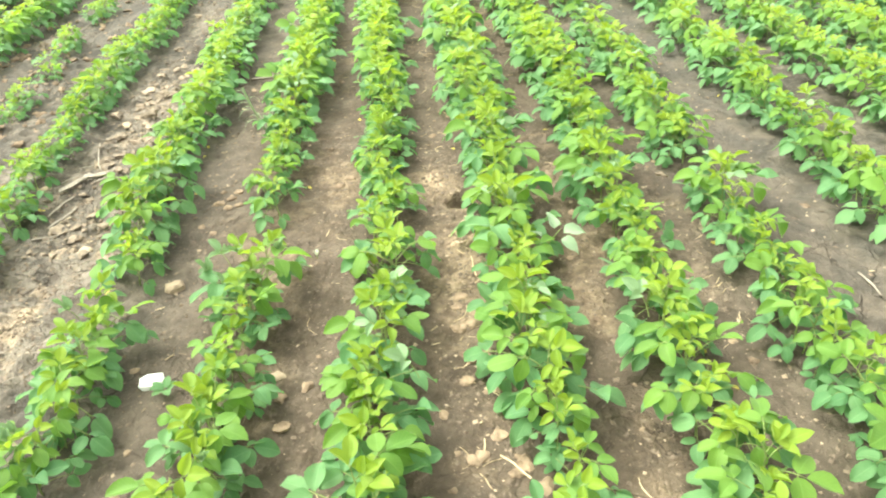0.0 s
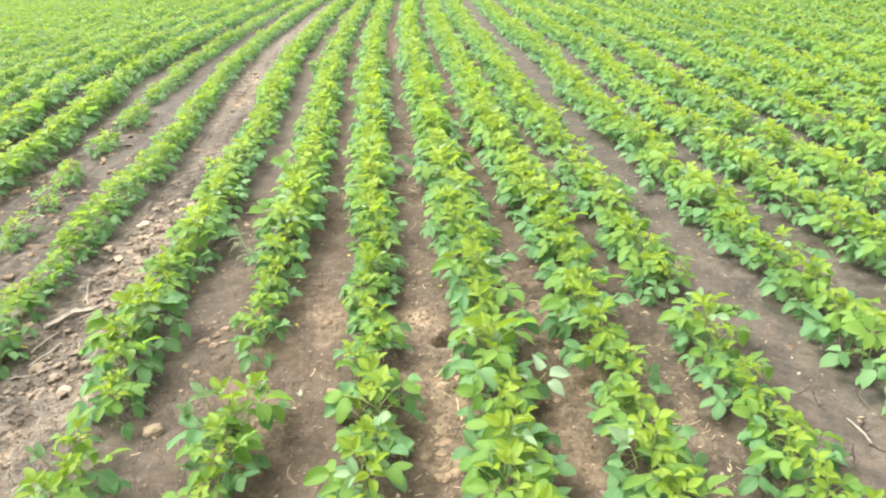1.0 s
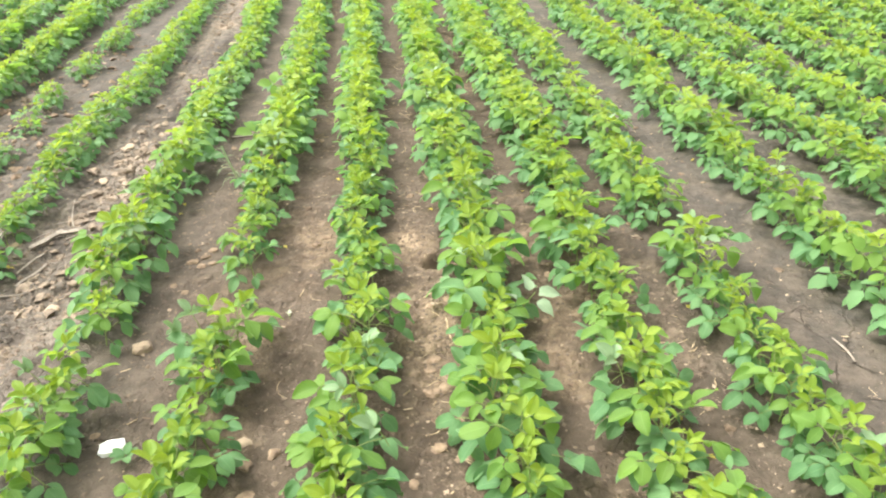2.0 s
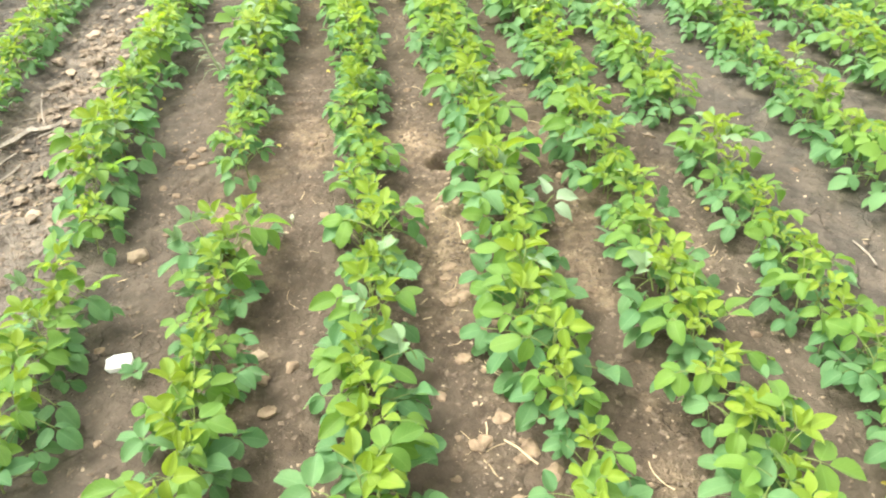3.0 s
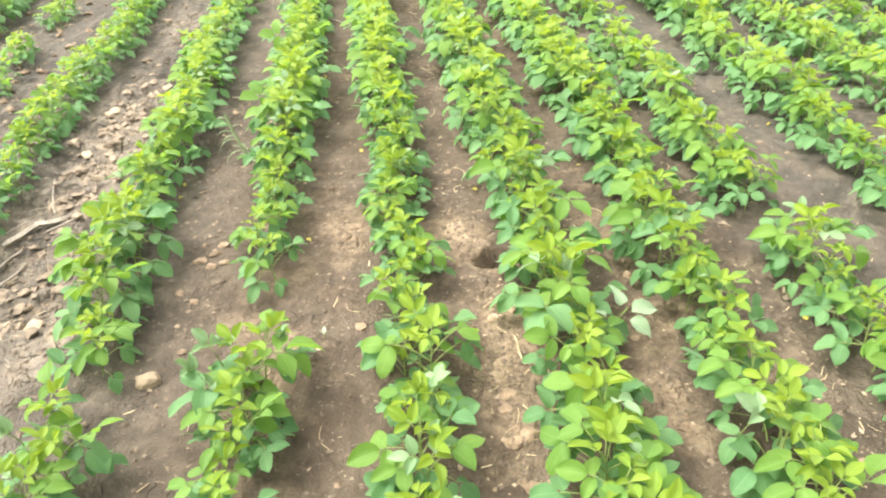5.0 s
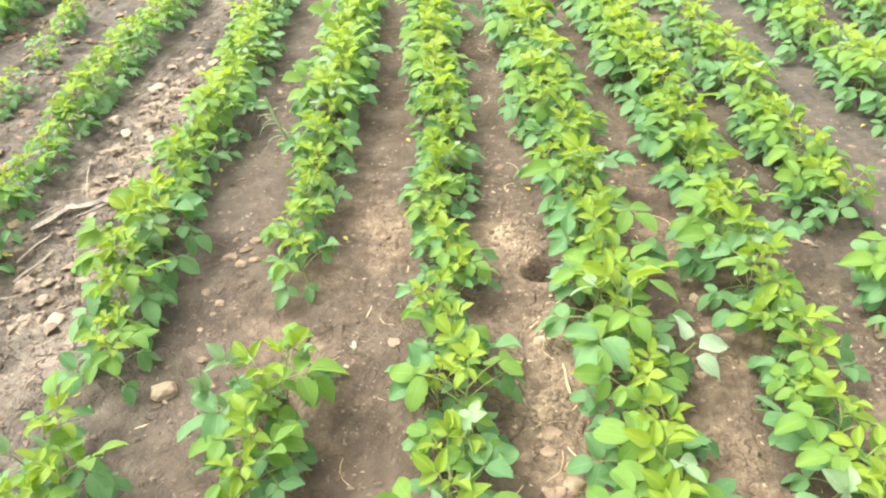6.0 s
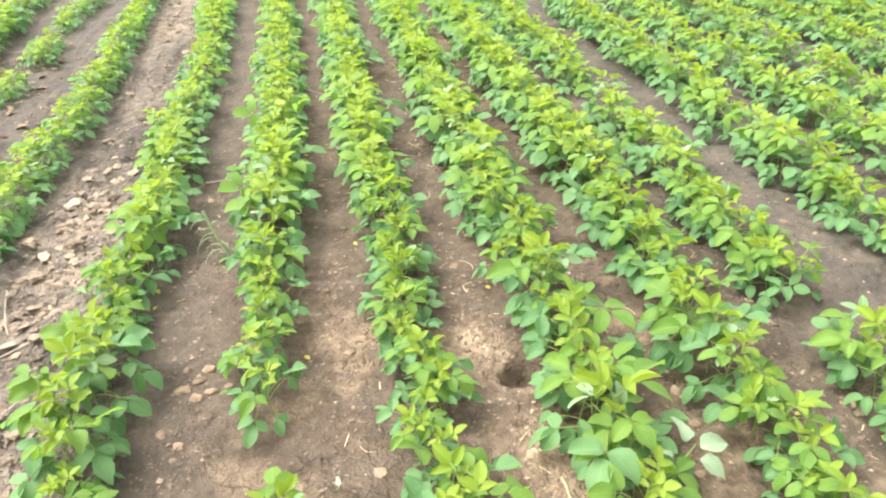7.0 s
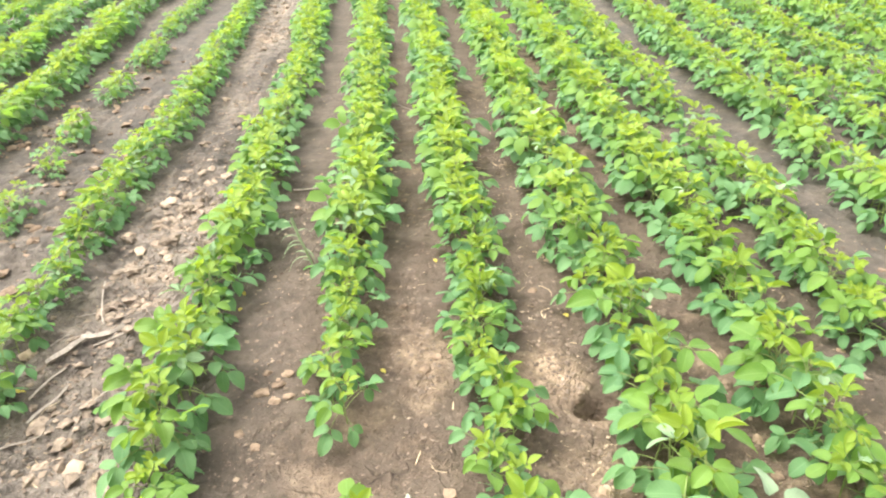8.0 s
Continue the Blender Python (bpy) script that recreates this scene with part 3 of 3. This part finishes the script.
# ---- stones, clods and crumbs ----
def lump(name, mat, seed, flat=0.6, rough=0.35, level=2, square=0.0):
    """A broken lump of soil or stone about one metre across, to be scaled down; its foot is cut flat."""
    bm = bmesh.new()
    bmesh.ops.create_icosphere(bm, subdivisions=level, radius=0.5)
    off = Vector((seed * 3.1, seed * 1.7, seed * 5.3))
    for v in bm.verts:
        p = v.co.copy()
        if square:
            big = max(abs(p.x), abs(p.y), abs(p.z))
            p = p.lerp(p * (0.42 / big), square)
        p *= 1 + rough * noise.noise(p * 2.2 + off) + 0.4 * rough * noise.cell(p * 3.1 + off) + 0.6 * rough * noise.noise(p * 6.5 + off)
        p.z = max(p.z * flat, -0.22 * flat)
        v.co = p
    for f in bm.faces:
        f.smooth = False
    me = bpy.data.meshes.new(name)
    bm.to_mesh(me)
    bm.free()
    me.materials.append(mat)
    return me


clods = [lump("clod", CLOD, k, 0.55 + 0.1 * (k % 3), 0.5) for k in range(7)]
flakes = [lump("clod", FLAKE, 60 + k, 0.45 + 0.12 * (k % 3), 0.85, 2, 0.35) for k in range(9)]
rocks = [lump("stone", ROCK, 20 + k, 0.55, 0.5, 2, 0.5) for k in range(6)]


def lay(name, me, x, y, size, label, category, group, stretch=(1, 1, 1), a=None):
    ob = tagged(new(name, me), label, category, group)
    s = [size * k for k in stretch]
    ob.matrix_basis = pose(x, y, float(ground_z(x, y)) + 0.10 * s[2] * 0.5, 0, 0, rp.uniform(0, 360) if a is None else a) @ Matrix.Diagonal((*s, 1))
    return ob


lay("white_stone", lump("white_stone", WHITE_ROCK, 3, 0.8, 0.12, 2, 0.8), -0.747, 1.632, 0.075, "chalk-white angular stone lying on dark soil", "stone", "", (1, 0.75, 0.8), 12)
lay("stone", lump("stone", ROCK, 8, 0.75, 0.22, 2, 0.7), -0.784, 2.066, 0.064, "boxy pale tan stone resting on dark soil", "stone", "stones on the soil", (1, 0.8, 0.95), 15)
for x, y, s in ((-0.405, 1.607, 0.036), (0.136, 2.183, 0.018), (-1.187, 2.372, 0.056), (-1.488, 2.838, 0.055), (-1.352, 3.498, 0.052), (-1.415, 3.569, 0.04),
                (-1.335, 3.895, 0.065), (-1.32, 4.78, 0.06), (-1.43, 5.466, 0.06), (-1.27, 4.35, 0.04), (-0.758, 2.292, 0.016), (-1.2, 6.3, 0.06)):
    lay("stone", rp.choice(rocks), x, y, s * 1.15, "pale tan stone half bedded in the soil", "stone", "stones on the soil", (1, 0.8, 0.6))
for x, y, s in ((-0.388, 1.518, 0.034), (-0.372, 1.425, 0.038), (-0.319, 1.556, 0.032), (-0.237, 2.195, 0.03), (-0.721, 2.17, 0.022), (-0.74, 2.60, 0.04),
                (-0.70, 2.56, 0.03), (-0.70, 2.63, 0.034), (-0.665, 2.58, 0.028), (-0.68, 2.67, 0.03), (-0.735, 2.68, 0.024), (-0.62, 2.60, 0.02), (-0.78, 2.45, 0.026), (-0.28, 2.66, 0.035), (-0.24, 2.72, 0.03), (0.19, 2.2, 0.03), (0.10, 1.62, 0.022), (0.03, 1.40, 0.026), (0.50, 1.72, 0.03), (-1.24, 2.47, 0.03)):
    lay("clod", rp.choice(clods), x, y, s * 1.15, "brown crumbly clod of dry soil", "clod", "clods on the soil", (1, 0.85, 0.75))
for x, y, s in ((-1.409, 3.555, 0.085), (-1.339, 3.705, 0.07), (-1.284, 3.757, 0.075), (-1.217, 3.48, 0.085), (-1.316, 3.326, 0.08), (-1.335, 3.12, 0.08), (-1.27, 3.145, 0.085), (-1.27, 3.477, 0.08), (-1.394, 3.24, 0.05),
                (-1.358, 3.082, 0.06), (-1.265, 2.319, 0.06), (-1.335, 2.523, 0.085), (-1.36, 3.42, 0.06), (-1.25, 3.62, 0.06), (-1.30, 4.02, 0.07), (-1.24, 4.15, 0.07), (-1.36, 4.25, 0.08), (-2.326, 5.0, 0.09), (0.945, 2.508, 0.05), (0.97, 2.147, 0.06), (0.919, 2.294, 0.035)):
    lay("clod", rp.choice(flakes), x, y, 0.78 * s, "chunky pale tan piece of broken crust", "clod", "crust flakes on the soil", (1, rp.uniform(0.6, 0.95), rp.uniform(0.7, 1.1)))
for k in range(95):
    y = 2.2 + 2.0 * rp.random()
    x = rp.gauss(-1.27, 0.11)
    lay("clod", rp.choice(flakes), x, y, 0.012 + 0.052 * rp.random() ** 2, "pale grey-brown flake of dry crust", "clod", "crust flakes on the soil", (1, rp.uniform(0.5, 1), rp.uniform(0.4, 0.85)))
for k in range(26):
    lay("clod", rp.choice(clods), 0.14 + rp.gauss(0, 0.05), rp.uniform(1.0, 2.0), rp.uniform(0.018, 0.045), "brown crumbly clod of dry soil", "clod", "clods on the soil", (1, rp.uniform(0.7, 1), rp.uniform(0.5, 0.8)))
for k in range(100):
    y = 1.0 + 3.5 * rp.random() ** 1.3
    x = rp.choice((-0.75, -0.75, -0.30, -0.30, 0.11, 0.14, 0.50, 0.88, 1.32)) + rp.gauss(0, 0.06)
    lay("clod", rp.choice(clods), x, y, 0.010 + 0.024 * rp.random() ** 2, "brown crumbly clod of dry soil", "clod", "clods on the soil", (1, rp.uniform(0.7, 1), rp.uniform(0.4, 0.8)))


def scatter(name, count, shape, mats, label, category, sizes, where):
    """Crumbs or bits strewn over the soil, joined."""
    r = np.random.RandomState(count)
    base_v, base_f = shape
    xy = np.array([where(r) for _ in range(count * 2)])
    xy = xy[np.argsort(-(dryness_and_shade(xy[:, 0], xy[:, 1]) + 1.6 * r.rand(len(xy))))[:count]]
    z = ground_z(xy[:, 0], xy[:, 1])
    V, F = [], []
    for k in range(count):
        s = sizes[0] + (sizes[1] - sizes[0]) * r.rand() ** 2.5
        v = base_v * (1 + 1.1 * (r.rand(*base_v.shape) - 0.5)) * s * np.array((1, r.uniform(0.5, 1), r.uniform(0.25, 0.6)))
        V.append(v @ turn(r.uniform(-0.25, 0.25), r.uniform(-0.25, 0.25), r.uniform(0, 6.3)).T + (xy[k, 0], xy[k, 1], z[k] + 0.08 * s))
        F.append(base_f + k * len(base_v))
    me = mesh_of(name, np.concatenate(V), [np.concatenate(F)], mats, smooth=False)
    return tagged(new(name, me), label, category, kind="stuff")


def ico():
    bm = bmesh.new()
    bmesh.ops.create_icosphere(bm, subdivisions=1, radius=0.5)
    v = np.array([tuple(p.co) for p in bm.verts])
    f = np.array([[p.index for p in q.verts] for q in bm.faces])
    bm.free()
    return v, f


def furrows(r):
    return r.choice((-1.24, -1.24, -0.74, -0.30, 0.12, 0.12, 0.12, 0.50, 0.87, 0.87, 1.32, 1.32)) + r.normal(0, 0.06), 0.9 + 4.5 * r.rand() ** 1.2


def strewn(r):
    y = 0.9 + 7.0 * r.rand() ** 1.5
    pick = r.rand()
    if pick < 0.34:
        return r.normal(-1.25, 0.13) * float(fan(y)) + float(bend(y)), y
    if pick < 0.74:
        return r.normal(r.choice((0.12, 0.12, 0.50, 0.88, -0.30, -0.30, -0.74, -0.74)), 0.06), 0.95 + 3.2 * r.rand()
    return r.uniform(-2.2, 2.2), y


OCTA = (np.array(((0.5, 0, 0), (-0.5, 0, 0), (0, 0.5, 0), (0, -0.5, 0), (0, 0, 0.5), (0, 0, -0.5)), float),
        np.array([(a, b, c) if (a + b // 2 + c) % 2 else (b, a, c) for a in (0, 1) for b in (2, 3) for c in (4, 5)]))
scatter("soil_crumbs", 15000, OCTA, [CRUMB], "small brown soil crumbs strewn between the rows", "soil crumbs", (0.004, 0.023), strewn)
def along_strip(r):
    if r.rand() < 0.2:
        return r.uniform(-2.4, -1.62), 2.7 + 3.8 * r.rand()
    y = 2.3 + 7.5 * r.rand() ** 1.2
    return r.normal(-1.27, 0.11) * float(fan(y)) + float(bend(y)), y


scatter("soil_clods", 650, ico(), [CLOD], "dark brown clods strewn between sparse rows", "soil clods", (0.012, 0.065), lambda r: (r.uniform(-2.45, -1.62), 2.4 + 4.4 * r.rand()))
scatter("crust_flakes", 750, ico(), [FLAKE], "pale grey-brown flakes of dry crust strewn on a bare strip", "crust flakes", (0.012, 0.062), along_strip)
scatter("pale_grit", 1500, OCTA, [ROCK], "tiny pale grit strewn over the soil", "grit", (0.004, 0.018), furrows)


# ---- dry straw and sticks ----
def straw_mesh(seed, bow=0.12, thick=0.012, mat=None):
    """A dry stalk one metre long before scaling, bowed and slightly kinked."""
    r = random.Random(seed)
    b = Build()
    n = 5
    side = r.uniform(-bow, bow)
    pts = [(k / n - 0.5, side * math.sin(math.pi * k / n) + r.uniform(-0.02, 0.02), thick * 0.6 + r.uniform(0, 0.02)) for k in range(n + 1)]
    tube(b, 0, pts, [thick * r.uniform(0.75, 1.15) for _ in range(n + 1)], 4)
    return b.mesh("straw", [mat or STRAW], False)


thin = [straw_mesh(k, 0.30, 0.014 + 0.005 * (k % 3)) for k in range(9)]
stout = [straw_mesh(40 + k, 0.08, 0.030) for k in range(4)]
sticks = [straw_mesh(70 + k, 0.06, 0.030, STICK) for k in range(5)]


def stalk(me, x, y, length, a, label="pale dry straw lying on the soil"):
    ob = tagged(new("straw", me), label, "straw", "straw on the soil")
    c, n = radians(a), np.linspace(-0.5, 0.5, 9)
    under = ground_z(x + n * length * math.cos(c), y + n * length * math.sin(c))
    slope = float(np.polyfit(n * length, under, 1)[0])
    rest = float(np.mean(under)) + 0.75 * float(np.max(under - np.mean(under) - slope * n * length))
    ob.matrix_basis = pose(x, y, rest, 0, 0, a) @ pose(0, 0, 0, 0, -math.degrees(math.atan(slope)), 0) @ Matrix.Diagonal((length, length, length, 1))
    return ob


for x, y, l, a, k in ((-0.324, 1.814, 0.085, 110, 0), (0.11, 1.80, 0.09, 60, 3), 
                      (0.566, 2.675, 0.08, 135, 1), (0.85, 1.87, 0.09, 5, 3), (-0.258, 2.277, 0.05, 140, 0), (0.15, 3.05, 0.07, 120, 1), (0.13, 2.92, 0.06, 60, 2),
                      (0.17, 3.3, 0.07, 120, 1)):
    stalk(thin[k % 6] if l < 0.1 else stout[k % 4], x, y, l, a)
def between(me, x0, y0, x1, y1, label="grey-brown dry stick lying on the soil"):
    return stalk(me, (x0 + x1) / 2, (y0 + y1) / 2, math.hypot(x1 - x0, y1 - y0), math.degrees(math.atan2(y1 - y0, x1 - x0)), label)


twig = straw_mesh(95, 0.08, 0.011, STICK)
for k, ends in enumerate(((-1.417, 2.655, -1.350, 2.772), (-1.372, 2.542, -1.320, 2.698), (-1.245, 2.925, -1.195, 2.944), (-1.308, 2.977, -1.394, 3.233), (-1.44, 3.07, -1.37, 3.09), (1.309, 1.803, 1.311, 1.691), (-0.404, 5.204, -0.24, 5.019), (-0.817, 3.988, -0.665, 4.0),
                          (-1.30, 2.86, -1.20, 2.90), (-1.43, 2.86, -1.40, 2.93), (-1.22, 2.62, -1.15, 2.67), (-1.38, 2.42, -1.31, 2.50))):
    between(sticks[k % 5] if math.hypot(ends[0] - ends[2], ends[1] - ends[3]) < 0.2 else twig, *ends)
between(straw_mesh(90, 0.10, 0.062, STICK), -1.402, 2.765, -1.325, 2.905, "thick weathered maize root lying on the soil")
between(straw_mesh(91, 0.25, 0.085, STICK), -1.340, 2.885, -1.235, 2.950, "thick weathered maize root lying on the soil")
for k, ends in enumerate(((0.153, 1.508, 0.203, 1.449), (0.145, 1.490, 0.190, 1.438), (0.152, 1.261, 0.210, 1.188), (0.120, 1.315, 0.095, 1.237), (0.446, 1.162, 0.471, 1.084), (0.174, 2.089, 0.177, 1.973), (0.10, 1.22, 0.12, 1.17), (0.06, 1.30, 0.085, 1.25))):
    between((thin[4], stout[1], stout[2], thin[5])[k % 4], *ends, "pale dry straw lying on the soil")
for k in range(52):
    y = 0.95 + 3.6 * rp.random()
    x = rp.choice((-1.25, -1.25, -0.30, 0.13, 0.13, 0.13, 0.50, 0.88, 1.32)) + rp.gauss(0, 0.07)
    stalk(rp.choice(thin), x, y, 0.02 + 0.06 * rp.random() ** 1.8, rp.uniform(0, 180))


ROD = (np.array([(x, y, z) for x in (-0.5, 0.5) for y in (-0.06, 0.06) for z in (-0.06, 0.06)]), np.array(((0, 1, 3, 2), (4, 6, 7, 5), (0, 4, 5, 1), (2, 3, 7, 6), (1, 5, 7, 3), (0, 2, 6, 4))))
scatter("straw_bits", 420, ROD, [STRAW], "short bits of dry straw strewn between the rows", "straw bits", (0.006, 0.034), furrows)


# ---- fallen yellow leaflets ----
def fallen_mesh(seed, mat, L=0.03):
    r = random.Random(seed)
    b = Build()
    blade(b, 0, np.zeros(3), turn(), L, L * 0.62, r.uniform(0.1, 0.5), r.uniform(-0.2, 0.3), 0.05, 4, 6)
    return b.mesh("fallen_leaflet", [mat])


fallen = [fallen_mesh(k, LEAF_YELLOW, 0.018 + 0.003 * k) for k in range(4)]
for k in range(60):
    name = rp.choice("abcdefgz")
    y = rp.uniform(1.0, 4.4)
    x = row_x(ROWS[name], y) + rp.choice((-1, 1)) * rp.uniform(0.05, 0.13)
    ob = tagged(new("fallen_leaflet", rp.choice(fallen)), "yellowed leaflet fallen on the soil", "fallen leaf", "yellow leaflets on the soil")
    ob.matrix_basis = pose(x, y, float(ground_z(x, y)) + 0.007, rp.uniform(-15, 15), rp.uniform(-15, 15), rp.uniform(0, 360))


# ---- weeds ----
def grass_weed(x, y):
    """A tuft of grass with one tall bent stalk."""
    ob = tagged(new("grass_weed"), "thin grey-green grass weed with arching blades", "weed")
    ob.matrix_basis = pose(x, y, float(ground_z(x, y)))
    b = Build()
    line = [np.array(p) for p in ((0.0, 0.0, -0.01), (-0.022, 0.008, 0.06), (-0.046, 0.018, 0.125), (-0.066, 0.026, 0.20))]
    tube(b, 0, line, [0.0042, 0.0046, 0.0052, 0.0058], 6)
    part("stalk", b.mesh("stalk", [GRASS]), ob)
    r = random.Random(4)
    for k in range(11):
        s = 0.12 + 0.8 * k / 10
        i = min(2, int(3 * s))
        at = line[i] + (line[i + 1] - line[i]) * (3 * s - i)
        a = r.uniform(55, 115) if k % 4 else r.uniform(200, 320)
        n, length, lift = 8, r.uniform(0.07, 0.115), r.uniform(0.25, 0.55)
        out = np.array((-math.sin(radians(a)), math.cos(radians(a)), 0.0))
        across = np.array((out[1], -out[0], 0.0))
        b, verts, faces = Build(), [], []
        for j in range(n + 1):
            u = j / n
            p = at + out * length * (u - 0.22 * u ** 3) + np.array((0, 0, length * (lift * u - (lift + 0.55) * u ** 2.2)))
            p[2] = max(p[2], 0.004)
            w = 0.0042 * (1 - u) ** 0.6 * min(1.0, 0.5 + 2 * u)
            verts += [p - across * w + (0, 0, 0.3 * w), p, p + across * w + (0, 0, 0.3 * w)]
        for j in range(n):
            for c in (0, 1):
                faces.append([3 * j + c, 3 * j + c + 1, 3 * j + c + 4, 3 * j + c + 3])
        b.add(verts, faces, 0)
        part("blade", b.mesh("blade", [GRASS]), ob)
    return ob


grass_weed(-0.652, 3.27)


def seedling(x, y, size, mat, label, count, seed, lift=0):
    """A small broad-leaved weed: a short stem and a few leaves."""
    r = random.Random(seed)
    ob = tagged(new("weed_seedling"), label, "weed")
    ob.matrix_basis = pose(x, y, float(ground_z(x, y)), 0, 0, r.uniform(0, 360))
    b = Build()
    tube(b, 0, [(0, 0, -0.01), (0, 0, size * 0.7)], [0.0018, 0.0012], 5)
    part("stem", b.mesh("stem", [STEM]), ob)
    for k in range(count):
        b = Build()
        rot = turn(0, 0, k * 2 * math.pi / count + r.uniform(-0.3, 0.3)) @ turn(radians(r.uniform(5, 40) + lift), 0, 0)
        blade(b, 0, rot @ np.array((0, size * 0.15, 0)) + (0, 0, size * r.uniform(0.3, 0.7)), rot, size * r.uniform(0.8, 1.1), size * 0.55, 0.2, 0.2, 0.02, 4, 6)
        part("leaf", b.mesh("leaf", [mat]), ob)
    return ob


seedling(-0.694, 1.578, 0.040, LEAF_OLD, "small pale green weed seedling beside a white stone", 6, 1)
seedling(-0.336, 2.165, 0.022, LEAF_BLEACHED, "small curled whitish green seedling among soil crumbs", 3, 2, 45)
seedling(-1.10, 3.28, 0.04, LEAF_WILT, "small grey-green weed seedling on crumbly soil", 5, 4)
seedling(-1.72, 3.9, 0.05, LEAF_MID, "small green weed seedling on dark soil", 6, 5)


def wilted_shoot(x, y):
    """A torn shoot whose pale undersides are turned up, lying against the row."""
    ob = tagged(new("wilted_shoot"), "wilted soybean shoot with grey-green leaf undersides turned up", "wilted shoot")
    ob.matrix_basis = pose(x, y, float(ground_z(x, y)))
    b = Build()
    tube(b, 0, [(-0.12, -0.03, -0.01), (-0.06, 0.0, 0.07), (0.0, 0.02, 0.130)], [0.0026, 0.0022, 0.0016], 5)
    part("stalk", b.mesh("stalk", [STEM]), ob)
    for dx, dy, dz, a, tilt, L in ((-0.015, 0.030, 0.130, 20, 40, 0.064), (0.01, 0.015, 0.122, -82, 0, 0.080), (0.0, -0.005, 0.112, -135, -20, 0.070), (-0.06, 0.0, 0.120, 80, 35, 0.050)):
        b = Build()
        blade(b, 0, np.zeros(3), turn(radians(tilt), radians(12), 0), L, L * 0.62, 0.5, 0.30, 0.06, 4, 9, 0.26, 0.04, 1.35)
        part("leaf", b.mesh("leaf", [LEAF_WILT]), ob, "", pose(dx, dy, dz, 0, 0, a))
    return ob


wilted_shoot(0.450, 1.995)
